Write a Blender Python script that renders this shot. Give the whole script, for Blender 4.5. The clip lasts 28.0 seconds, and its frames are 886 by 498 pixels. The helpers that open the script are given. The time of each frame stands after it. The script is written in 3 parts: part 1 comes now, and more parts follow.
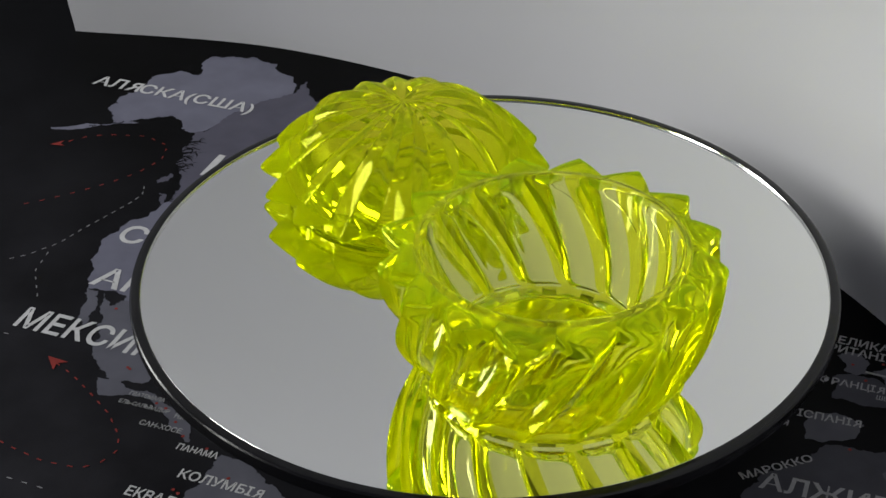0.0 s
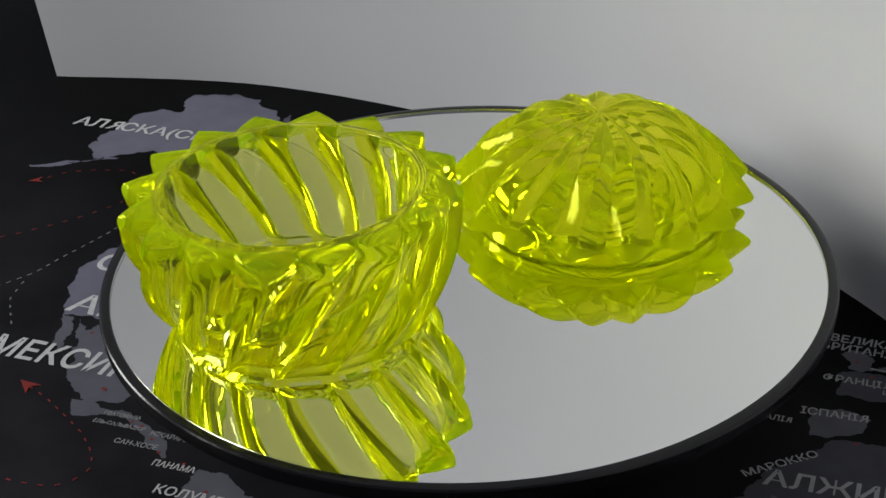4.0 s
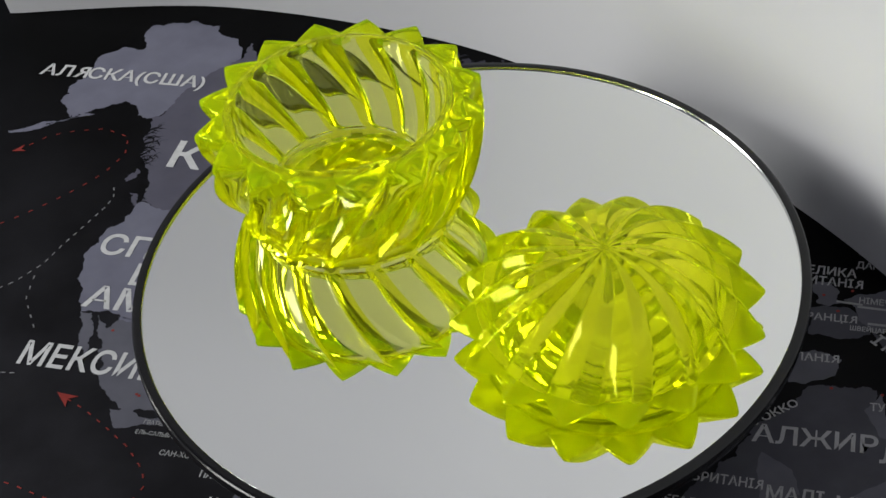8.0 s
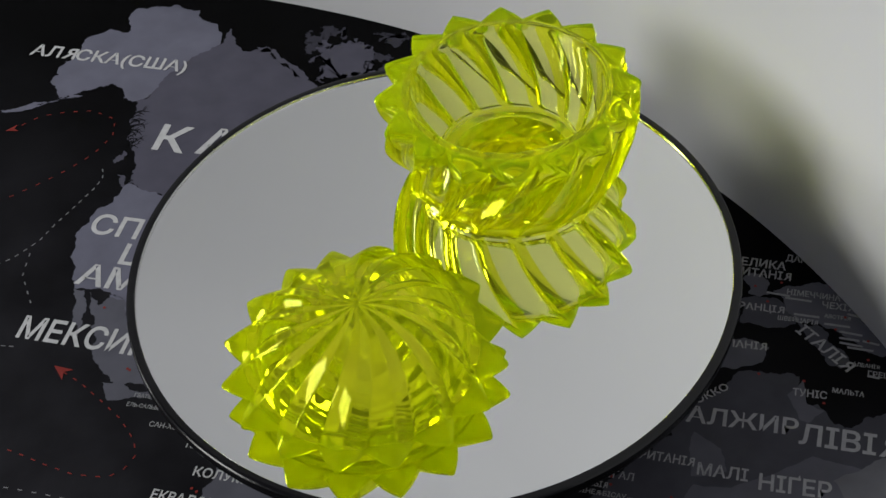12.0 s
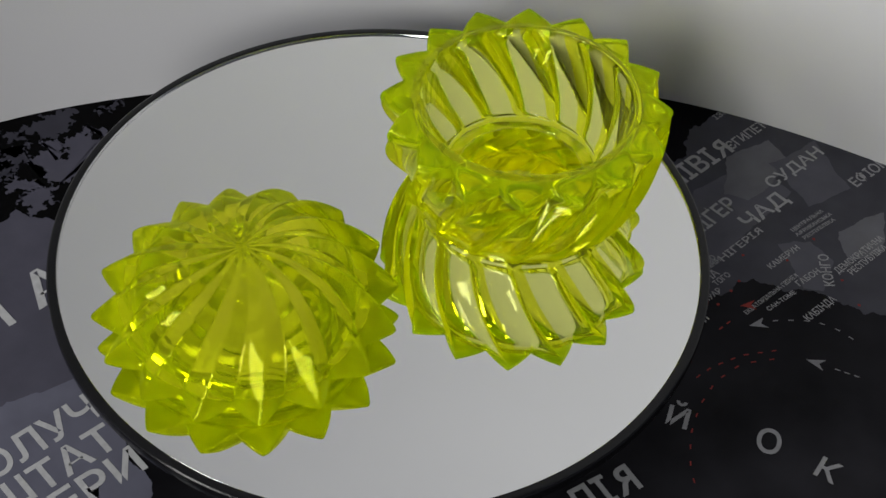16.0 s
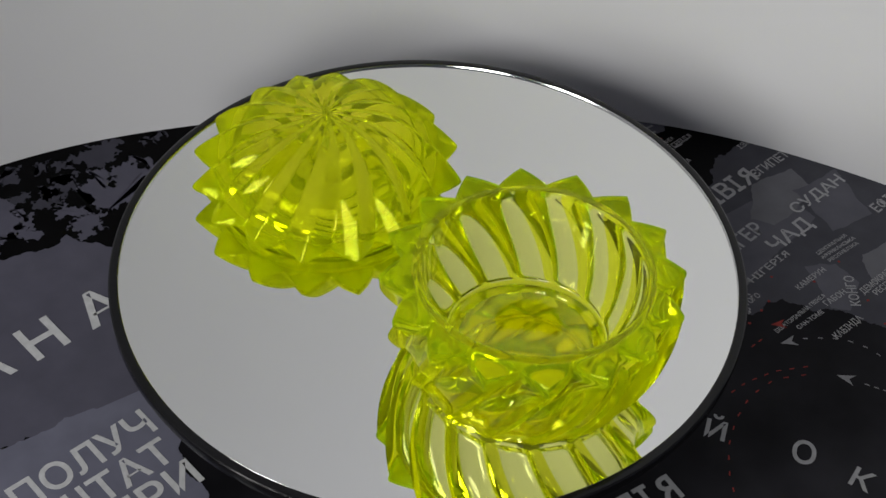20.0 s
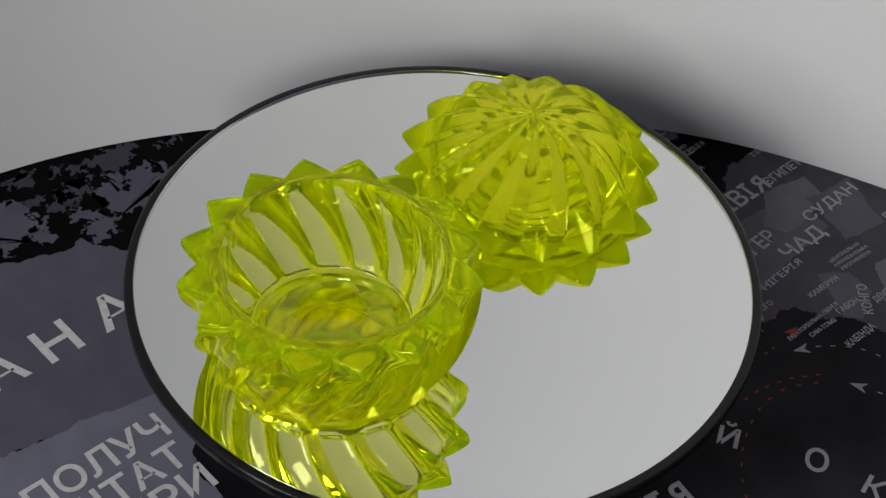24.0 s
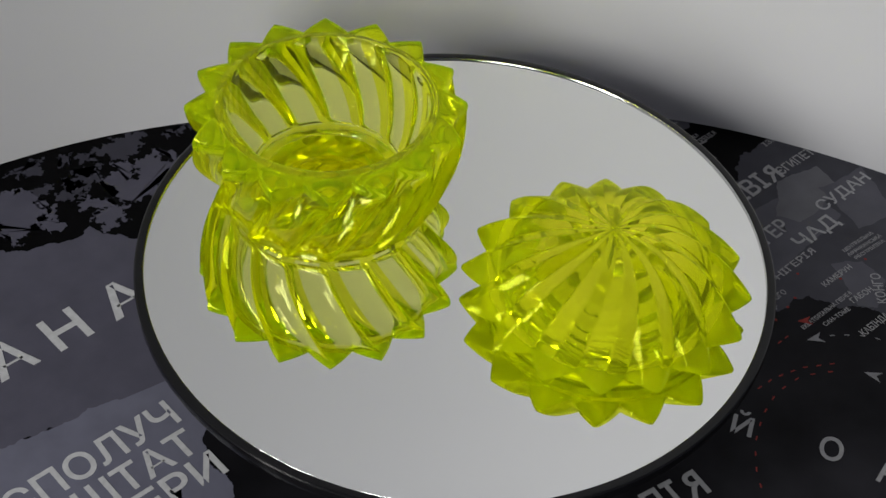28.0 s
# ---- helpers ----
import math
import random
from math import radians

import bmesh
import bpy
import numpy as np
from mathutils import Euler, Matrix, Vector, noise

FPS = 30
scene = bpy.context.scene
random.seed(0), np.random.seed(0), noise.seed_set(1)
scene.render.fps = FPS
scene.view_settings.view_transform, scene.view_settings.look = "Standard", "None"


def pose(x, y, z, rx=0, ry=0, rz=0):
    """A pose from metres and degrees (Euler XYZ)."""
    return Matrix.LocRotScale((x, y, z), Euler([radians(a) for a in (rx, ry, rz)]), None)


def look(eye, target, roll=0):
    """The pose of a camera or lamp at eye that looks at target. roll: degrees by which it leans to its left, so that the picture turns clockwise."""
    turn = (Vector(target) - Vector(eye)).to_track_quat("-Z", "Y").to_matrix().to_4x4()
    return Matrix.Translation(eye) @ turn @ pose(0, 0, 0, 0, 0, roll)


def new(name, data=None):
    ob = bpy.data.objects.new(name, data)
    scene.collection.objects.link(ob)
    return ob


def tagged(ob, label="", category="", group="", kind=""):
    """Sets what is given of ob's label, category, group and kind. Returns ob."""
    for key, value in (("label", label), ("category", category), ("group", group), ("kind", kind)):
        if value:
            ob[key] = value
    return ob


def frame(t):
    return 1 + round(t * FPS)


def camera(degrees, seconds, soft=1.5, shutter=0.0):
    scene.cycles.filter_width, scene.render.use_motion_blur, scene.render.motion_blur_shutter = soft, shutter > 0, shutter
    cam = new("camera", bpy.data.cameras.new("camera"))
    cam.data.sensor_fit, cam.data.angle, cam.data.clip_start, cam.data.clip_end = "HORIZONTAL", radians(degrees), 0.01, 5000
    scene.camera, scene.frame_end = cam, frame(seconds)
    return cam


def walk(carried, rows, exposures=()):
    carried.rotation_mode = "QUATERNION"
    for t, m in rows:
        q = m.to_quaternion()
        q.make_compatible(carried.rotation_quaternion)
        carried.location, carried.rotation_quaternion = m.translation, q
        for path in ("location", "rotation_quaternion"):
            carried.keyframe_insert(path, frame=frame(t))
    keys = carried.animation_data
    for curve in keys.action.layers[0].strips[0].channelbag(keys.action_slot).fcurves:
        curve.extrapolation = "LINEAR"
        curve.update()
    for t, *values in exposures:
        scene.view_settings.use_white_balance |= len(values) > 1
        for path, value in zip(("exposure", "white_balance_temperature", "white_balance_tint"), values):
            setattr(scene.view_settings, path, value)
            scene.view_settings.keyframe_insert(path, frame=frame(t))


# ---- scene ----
LENS = 31.26
PATH = [
    (0.0, look((-0.0042, -0.4751, 0.3890), (-0.0168, 0.0962, 0), -0.73)),
    (0.5, look((-0.0024, -0.4754, 0.3884), (-0.0165, 0.0955, 0), -0.84)),
    (1.0, look((0.0015, -0.4769, 0.3869), (-0.0131, 0.0917, 0), -0.88)),
    (1.5, look((0.0007, -0.4785, 0.3883), (-0.0147, 0.0920, 0), -0.93)),
    (2.0, look((0.0013, -0.4782, 0.3883), (-0.0143, 0.0914, 0), -0.96)),
    (2.5, look((0.0021, -0.4760, 0.3882), (-0.0146, 0.0946, 0), -1.04)),
    (3.0, look((0.0021, -0.4732, 0.3852), (-0.0148, 0.0928, 0), -1.10)),
    (3.5, look((-0.0006, -0.4739, 0.3816), (-0.0165, 0.0885, 0), -1.07)),
    (4.0, look((0.0060, -0.4788, 0.3433), (-0.0113, 0.1100, 0), -2.68)),
    (4.2, look((0.0058, -0.4798, 0.3279), (-0.0067, 0.1429, 0), -3.91)),
    (4.4, look((0.0045, -0.4837, 0.3103), (-0.0073, 0.1872, 0), -4.54)),
    (4.5, look((0.0074, -0.4851, 0.2990), (-0.0085, 0.2036, 0), -4.59)),
    (6.5, look((-0.0039, -0.4971, 0.2661), (0.0105, 0.2883, 0), -6.11)),
    (7.0, look((-0.0032, -0.4862, 0.3072), (0.0090, 0.1926, 0), -5.78)),
    (7.2, look((-0.0035, -0.4809, 0.3486), (0.0027, 0.1470, 0), -6.40)),
    (7.5, look((-0.0010, -0.4518, 0.4097), (-0.0043, 0.0841, 0), -7.69)),
    (7.6, look((-0.0023, -0.4444, 0.4257), (-0.0058, 0.0730, 0), -7.88)),
    (8.0, look((-0.0129, -0.4342, 0.4725), (-0.0072, 0.0745, 0), -7.43)),
    (8.5, look((-0.0175, -0.4340, 0.4978), (-0.0048, 0.0718, 0), -6.94)),
    (9.0, look((-0.0183, -0.4376, 0.5120), (-0.0024, 0.0622, 0), -6.44)),
    (9.5, look((-0.0152, -0.4404, 0.5202), (0.0023, 0.0605, 0), -6.12)),
    (10.0, look((-0.0129, -0.4496, 0.5312), (0.0058, 0.0606, 0), -5.99)),
    (10.5, look((-0.0148, -0.4542, 0.5375), (0.0042, 0.0618, 0), -5.94)),
    (11.0, look((-0.0147, -0.4546, 0.5390), (0.0050, 0.0631, 0), -5.82)),
    (11.5, look((-0.0150, -0.4538, 0.5384), (0.0052, 0.0631, 0), -5.75)),
    (13.5, look((-0.0046, -0.4578, 0.5376), (0.0149, 0.0646, 0), -3.58)),
    (14.0, look((-0.0094, -0.4522, 0.5308), (0.0121, 0.0643, 0), -2.91)),
    (14.3, look((-0.0302, -0.4452, 0.5146), (0.0188, 0.0477, 0), -0.90)),
    (14.6, look((-0.0754, -0.4105, 0.5190), (0.0413, 0.0449, 0), 0.18)),
    (14.8, look((-0.1260, -0.3823, 0.5086), (0.0495, 0.0529, 0), -0.11)),
    (15.0, look((-0.1929, -0.3359, 0.5128), (0.0418, 0.0542, 0), 0.39)),
    (15.2, look((-0.2662, -0.2987, 0.5042), (0.0292, 0.0385, 0), 2.25)),
    (15.5, look((-0.3223, -0.2434, 0.5059), (0.0374, 0.0050, 0), 3.45)),
    (15.8, look((-0.3428, -0.2139, 0.5094), (0.0539, -0.0005, 0), 3.05)),
    (16.0, look((-0.3607, -0.2067, 0.5138), (0.0565, 0.0011, 0), 2.64)),
    (16.5, look((-0.3719, -0.1979, 0.5203), (0.0630, 0.0093, 0), 2.15)),
    (17.0, look((-0.3809, -0.1975, 0.5198), (0.0631, 0.0119, 0), 2.44)),
    (17.5, look((-0.3873, -0.1975, 0.5209), (0.0681, 0.0177, 0), 2.82)),
    (18.0, look((-0.3918, -0.1955, 0.5206), (0.0667, 0.0205, 0), 3.21)),
    (18.5, look((-0.3949, -0.1962, 0.5199), (0.0652, 0.0211, 0), 3.31)),
    (19.0, look((-0.3967, -0.1984, 0.5185), (0.0642, 0.0204, 0), 3.25)),
    (19.5, look((-0.3989, -0.1955, 0.5168), (0.0593, 0.0214, 0), 3.32)),
    (20.0, look((-0.3997, -0.1950, 0.5167), (0.0603, 0.0231, 0), 3.28)),
    (20.5, look((-0.3988, -0.1929, 0.5180), (0.0620, 0.0257, 0), 3.31)),
    (21.0, look((-0.4026, -0.1910, 0.5194), (0.0621, 0.0280, 0), 3.53)),
    (21.5, look((-0.4058, -0.1925, 0.5201), (0.0619, 0.0301, 0), 3.52)),
    (23.5, look((-0.4060, -0.1931, 0.5148), (0.0573, 0.0290, 0), 3.39)),
    (24.0, look((-0.4027, -0.1916, 0.5174), (0.0604, 0.0301, 0), 3.49)),
    (24.5, look((-0.4023, -0.1903, 0.5152), (0.0597, 0.0310, 0), 3.52)),
    (25.0, look((-0.4051, -0.1907, 0.5119), (0.0544, 0.0302, 0), 3.46)),
    (25.5, look((-0.4035, -0.1921, 0.5109), (0.0548, 0.0296, 0), 3.32)),
    (26.0, look((-0.4045, -0.1895, 0.5074), (0.0515, 0.0302, 0), 3.42)),
    (26.5, look((-0.4041, -0.1891, 0.5055), (0.0503, 0.0300, 0), 3.42)),
    (27.0, look((-0.4030, -0.1880, 0.5060), (0.0508, 0.0304, 0), 3.46)),
    (27.5, look((-0.4049, -0.1890, 0.5064), (0.0514, 0.0305, 0), 3.43)),
    (28.0, look((-0.4058, -0.1898, 0.5090), (0.0515, 0.0310, 0), 3.40)),
]

cam = camera(LENS, 28.0, soft=1.5)
walk(cam, PATH, ((0, 0.1, 6500, 10), (4, 0.12, 6500, 10), (7, -0.02, 6500, 10), (8, 0.38, 6500, 10), (10, 0.38, 6500, 10), (11, 0.05, 6500, 10), (14, 0.13, 6500, 10), (15, -0.02, 6510, 10.4),
                 (16, -0.18, 6540, 11.2), (19, -0.13, 6540, 11.2), (28, -0.1, 6540, 11.2)))

# ---- world and light ----
H = 0.0585         # height of the mirror above the map
SPIN = -20.2       # degrees per second of the turntable

world = bpy.data.worlds.new("world")
scene.world = world
world.use_nodes = True
wn = world.node_tree
sky = wn.nodes.new("ShaderNodeTexSky")
sky.sky_type, sky.sun_disc = "NISHITA", False
sky.sun_elevation, sky.sun_rotation = radians(35), radians(250)
wn.nodes["Background"].inputs[1].default_value = 0.1
wn.links.new(sky.outputs[0], wn.nodes["Background"].inputs[0])

# two tall panes of the window beside the table
for azimuth in (190, 156):
    win = bpy.data.lights.new("window_light", "AREA")
    win.shape, win.size, win.size_y, win.energy, win.color = "RECTANGLE", 0.52, 0.8, 18.4, (0.985, 1.0, 0.965)
    a = radians(azimuth)
    new("window_light", win).matrix_world = look((1.8 * math.cos(a), 1.8 * math.sin(a), 0.92), (0, 0, 0.1))
scene.view_settings.exposure = 0.0
scene.cycles.max_bounces, scene.cycles.transmission_bounces, scene.cycles.glossy_bounces = 24, 24, 8


# ---- materials ----
def material(name, color, rough=0.5, metal=0.0, var=0.0, scale=40.0, bump=0.0, bscale=200.0, spec=0.5):
    m = bpy.data.materials.new(name)
    m.use_nodes = True
    nt = m.node_tree
    b = nt.nodes["Principled BSDF"]
    b.inputs["Roughness"].default_value, b.inputs["Metallic"].default_value = rough, metal
    b.inputs["Specular IOR Level"].default_value = spec
    b.inputs["Base Color"].default_value = (*color, 1)
    co = nt.nodes.new("ShaderNodeTexCoord")
    if var:
        n = nt.nodes.new("ShaderNodeTexNoise")
        n.inputs["Scale"].default_value, n.inputs["Detail"].default_value = scale, 8
        r = nt.nodes.new("ShaderNodeValToRGB")
        r.color_ramp.elements[0].color = (*[c * (1 - var) for c in color], 1)
        r.color_ramp.elements[1].color = (*[min(1, c * (1 + var)) for c in color], 1)
        r.color_ramp.elements[0].position, r.color_ramp.elements[1].position = 0.3, 0.7
        nt.links.new(co.outputs["Object"], n.inputs["Vector"])
        nt.links.new(n.outputs["Fac"], r.inputs["Fac"])
        nt.links.new(r.outputs["Color"], b.inputs["Base Color"])
    if bump:
        n = nt.nodes.new("ShaderNodeTexNoise")
        n.inputs["Scale"].default_value, n.inputs["Detail"].default_value = bscale, 4
        k = nt.nodes.new("ShaderNodeBump")
        k.inputs["Strength"].default_value, k.inputs["Distance"].default_value = bump, 0.001
        nt.links.new(co.outputs["Object"], n.inputs["Vector"])
        nt.links.new(n.outputs["Fac"], k.inputs["Height"])
        nt.links.new(k.outputs["Normal"], b.inputs["Normal"])
    return m


def glass(name, color, rough=0.0, bump=0.0, bscale=300.0, body=0.0, tint=(0.8, 0.9, 0.01), thick=None, peel=0.0):
    """Tinted pressed glass; body is its milky share, which grows to thick[2], as the colour deepens to thick[3], between the radii thick[0] and thick[1]."""
    m = bpy.data.materials.new(name)
    m.use_nodes = True
    nt = m.node_tree
    nt.nodes.remove(nt.nodes["Principled BSDF"])
    g = nt.nodes.new("ShaderNodeBsdfGlass")
    g.inputs["Color"].default_value, g.inputs["Roughness"].default_value, g.inputs["IOR"].default_value = (*color, 1), rough, 1.5
    co = nt.nodes.new("ShaderNodeTexCoord")
    normal = None
    for strength, size in ((bump, bscale), (peel, 620.0)):
        if strength:
            n = nt.nodes.new("ShaderNodeTexNoise")
            n.inputs["Scale"].default_value, n.inputs["Detail"].default_value = size, 3
            k = nt.nodes.new("ShaderNodeBump")
            k.inputs["Strength"].default_value, k.inputs["Distance"].default_value = strength, 0.001
            nt.links.new(co.outputs["Object"], n.inputs["Vector"])
            nt.links.new(n.outputs["Fac"], k.inputs["Height"])
            if normal:
                nt.links.new(normal, k.inputs["Normal"])
            normal = k.outputs["Normal"]
    if normal:
        nt.links.new(normal, g.inputs["Normal"])
    if not body:
        nt.links.new(g.outputs[0], nt.nodes["Material Output"].inputs[0])
        return m
    d = nt.nodes.new("ShaderNodeBsdfDiffuse")
    t = nt.nodes.new("ShaderNodeBsdfTranslucent")
    d.inputs[0].default_value = t.inputs[0].default_value = (*tint, 1)
    half, mix = nt.nodes.new("ShaderNodeMixShader"), nt.nodes.new("ShaderNodeMixShader")
    half.inputs[0].default_value, mix.inputs[0].default_value = 0.5, body
    if thick:
        flat = nt.nodes.new("ShaderNodeVectorMath")
        flat.operation = "MULTIPLY"
        flat.inputs[1].default_value = (1, 1, 0)
        far = nt.nodes.new("ShaderNodeVectorMath")
        far.operation = "LENGTH"
        ramp = nt.nodes.new("ShaderNodeMapRange")
        ramp.interpolation_type = "SMOOTHSTEP"
        for k, value in zip((1, 2, 3, 4), (thick[0], thick[1], body, thick[2])):
            ramp.inputs[k].default_value = value
        nt.links.new(co.outputs["Object"], flat.inputs[0])
        nt.links.new(flat.outputs[0], far.inputs[0])
        nt.links.new(far.outputs["Value"], ramp.inputs[0])
        nt.links.new(ramp.outputs[0], mix.inputs[0])
        deep, hue = nt.nodes.new("ShaderNodeMapRange"), nt.nodes.new("ShaderNodeMixRGB")
        deep.interpolation_type, deep.inputs[1].default_value, deep.inputs[2].default_value = "SMOOTHSTEP", thick[0], thick[1]
        hue.inputs[1].default_value, hue.inputs[2].default_value = (*color, 1), (*thick[3], 1)
        nt.links.new(far.outputs["Value"], deep.inputs[0])
        nt.links.new(deep.outputs[0], hue.inputs[0])
        nt.links.new(hue.outputs[0], g.inputs["Color"])
    nt.links.new(d.outputs[0], half.inputs[1])
    nt.links.new(t.outputs[0], half.inputs[2])
    nt.links.new(g.outputs[0], mix.inputs[1])
    nt.links.new(half.outputs[0], mix.inputs[2])
    nt.links.new(mix.outputs[0], nt.nodes["Material Output"].inputs[0])
    return m


LIME = glass("lime_glass", (0.975, 1.0, 0.06), 0.01, 0.015, 90, 0.10, (0.86, 0.97, 0.01))
LIME_GOLD = glass("lime_glass_dome", (1.0, 0.985, 0.20), 0.02, 0.01, 110, 0.05, (0.82, 0.95, 0.01), (0.022, 0.050, 0.24, (0.96, 1.0, 0.08)), 0.012)
LIME_FLUTE = glass("lime_glass_flute", (0.99, 1.0, 0.38), 0.01, 0.015, 90, 0.05, (0.84, 0.95, 0.01))
LIME_RIM = glass("lime_glass_rim", (0.96, 1.0, 0.13), 0.0, 0.03, 120, 0.28, (0.62, 0.95, 0.01), peel=0.015)
LIME_FOOT = glass("lime_glass_foot", (1.0, 0.96, 0.01), 0.10, 0.12, 90, 0.02, (1.0, 0.86, 0.005))
LIME_IN = glass("lime_glass_inner", (0.99, 1.0, 0.8), 0.0, 0.02, 80)
LIME_HOLLOW = glass("lime_glass_hollow", (0.99, 1.0, 0.85), 0.0, 0.06, 120)
MIRROR = material("mirror_silver", (0.93, 0.94, 0.93), 0.0, 1.0)
CHROME = material("bright_metal", (0.7, 0.7, 0.7), 0.14, 1.0)
BLACK = material("black_plastic", (0.006, 0.006, 0.007), 0.16, 0, 0.2, 60, 0.05, 800, 0.28)
PAPER = material("white_card", (0.675, 0.67, 0.692), 0.7, 0, 0.015, 6, 0.05, 900)
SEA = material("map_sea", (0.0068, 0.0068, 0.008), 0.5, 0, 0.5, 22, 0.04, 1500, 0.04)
# the sea's colour runs from black in the map's north to dark grey in its south
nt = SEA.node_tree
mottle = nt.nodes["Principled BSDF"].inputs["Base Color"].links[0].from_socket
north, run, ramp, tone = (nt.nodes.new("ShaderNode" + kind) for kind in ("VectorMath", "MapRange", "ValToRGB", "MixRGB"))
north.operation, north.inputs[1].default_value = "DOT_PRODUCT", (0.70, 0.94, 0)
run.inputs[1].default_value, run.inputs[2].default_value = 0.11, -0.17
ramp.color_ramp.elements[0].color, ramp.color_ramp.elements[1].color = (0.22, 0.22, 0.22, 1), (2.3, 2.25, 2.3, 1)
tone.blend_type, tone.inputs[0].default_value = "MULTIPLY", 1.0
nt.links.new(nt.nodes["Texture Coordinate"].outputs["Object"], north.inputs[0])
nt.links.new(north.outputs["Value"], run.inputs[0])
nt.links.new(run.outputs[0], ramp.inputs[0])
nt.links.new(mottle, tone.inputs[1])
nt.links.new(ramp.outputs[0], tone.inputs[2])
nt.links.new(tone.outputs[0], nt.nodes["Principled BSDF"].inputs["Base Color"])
# blue put into the wall colour to cool the light bounced onto the card
WALL = material("bounce_wall", (0.345, 0.35, 0.415), 0.8, 0, 0.04, 3)
WOOD = material("dark_table", (0.004, 0.004, 0.004), 0.6, 0, 0.3, 8, spec=0.03)


# ---- mesh helpers ----
def part(name, bm, mat, parent=None, label=""):
    me = bpy.data.meshes.new(name)
    bm.to_mesh(me)
    bm.free()
    for mm in (mat if isinstance(mat, (list, tuple)) else [mat]):
        me.materials.append(mm)
    ob = new(name, me)
    if parent:
        ob.parent = parent
    if label:
        ob["label"] = label
    return ob


def box(x0, y0, z0, x1, y1, z1, bevel=0.0):
    bm = bmesh.new()
    bmesh.ops.create_cube(bm, size=1)
    bmesh.ops.scale(bm, vec=(x1 - x0, y1 - y0, z1 - z0), verts=bm.verts)
    bmesh.ops.translate(bm, vec=((x0 + x1) / 2, (y0 + y1) / 2, (z0 + z1) / 2), verts=bm.verts)
    if bevel:
        bmesh.ops.bevel(bm, geom=bm.edges[:], offset=bevel, segments=2, affect="EDGES")
    return bm


def crease(bm, degrees):
    """Leave an edge sharp where the faces meet at more than this."""
    for e in bm.edges:
        if len(e.link_faces) == 2 and e.calc_face_angle(0) > radians(degrees):
            e.smooth = False


def lathe(profile, n=128, closed=False):
    """Turn (radius, z) pairs round the z axis."""
    bm = bmesh.new()
    rings = []
    for r, z in profile:
        if r < 1e-6:
            rings.append([bm.verts.new((0, 0, z))])
        else:
            rings.append([bm.verts.new((r * math.cos(2 * math.pi * k / n), r * math.sin(2 * math.pi * k / n), z)) for k in range(n)])
    if closed:
        rings.append(rings[0])
    for a, b in zip(rings, rings[1:]):
        for k in range(n):
            q = (k + 1) % n
            vs = [a[k % len(a)], a[q % len(a)], b[q % len(b)], b[k % len(b)]]
            vs = list(dict.fromkeys(vs))
            if len(vs) > 2:
                f = bm.faces.new(vs)
                f.smooth = True
    bmesh.ops.recalc_face_normals(bm, faces=bm.faces)
    crease(bm, 20)
    return bm


# ---- setting: table, room ----
tagged(part("table_top", box(-0.9, -0.62, -0.034, 0.9, 1.08, -0.004, 0.003), WOOD), "dark table top under the printed map", "table", kind="structure")
# added room shell: closes the set, fills the mirror's reflection and bounces light
tagged(part("floor", box(-1.9, -1.9, -0.80, 1.2, 1.2, -0.75), WALL), kind="structure", label="plain floor added to close the room", category="floor")
tagged(part("ceiling", box(-1.9, -1.9, 2.25, 1.2, 1.2, 2.3), WALL), kind="structure", label="plain ceiling added to close the room and bounce light", category="ceiling")
tagged(part("wall_east", box(1.2, -1.9, -0.75, 1.25, 1.2, 2.25), WALL), kind="structure", label="plain wall added to close the room and bounce light", category="wall")
tagged(part("wall_north", box(-1.9, 1.2, -0.75, 1.25, 1.25, 2.25), WALL), kind="structure", label="plain wall added to close the room and bounce light", category="wall")
tagged(part("wall_south", box(-1.9, -1.95, -0.75, 1.25, -1.9, 2.25), WALL), kind="structure", label="plain wall added to close the room and bounce light", category="wall")
tagged(part("wall_west", box(-1.95, -1.95, -0.75, -1.9, 1.25, 2.25), WALL), kind="structure", label="plain wall added to close the room and bounce light", category="wall")


# ---- the printed map ----
world_map = new("wall_map")
tagged(world_map, "black and grey printed world map lying flat under the mirror", "map")
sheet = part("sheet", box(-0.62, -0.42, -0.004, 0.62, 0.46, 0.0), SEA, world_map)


# ---- the white card behind ----
def card_curve(s):
    """Foot of the card, s from 0 to 1: a smooth sweep behind the mirror."""
    pts = [Vector(p) for p in ((-0.222, 0.309), (-0.105, 0.287), (0.012, 0.226), (0.088, 0.153), (0.15, 0.067), (0.19, -0.025), (0.205, -0.11), (0.203, -0.22), (0.19, -0.34))]
    u = s * (len(pts) - 1)
    i = min(int(u), len(pts) - 2)
    p0, p1, p2, p3 = pts[max(i - 1, 0)], pts[i], pts[i + 1], pts[min(i + 2, len(pts) - 1)]
    t = u - i
    return 0.5 * (2 * p1 + (p2 - p0) * t + (2 * p0 - 5 * p1 + 4 * p2 - p3) * t ** 2 + (3 * p1 - p0 - 3 * p2 + p3) * t ** 3)


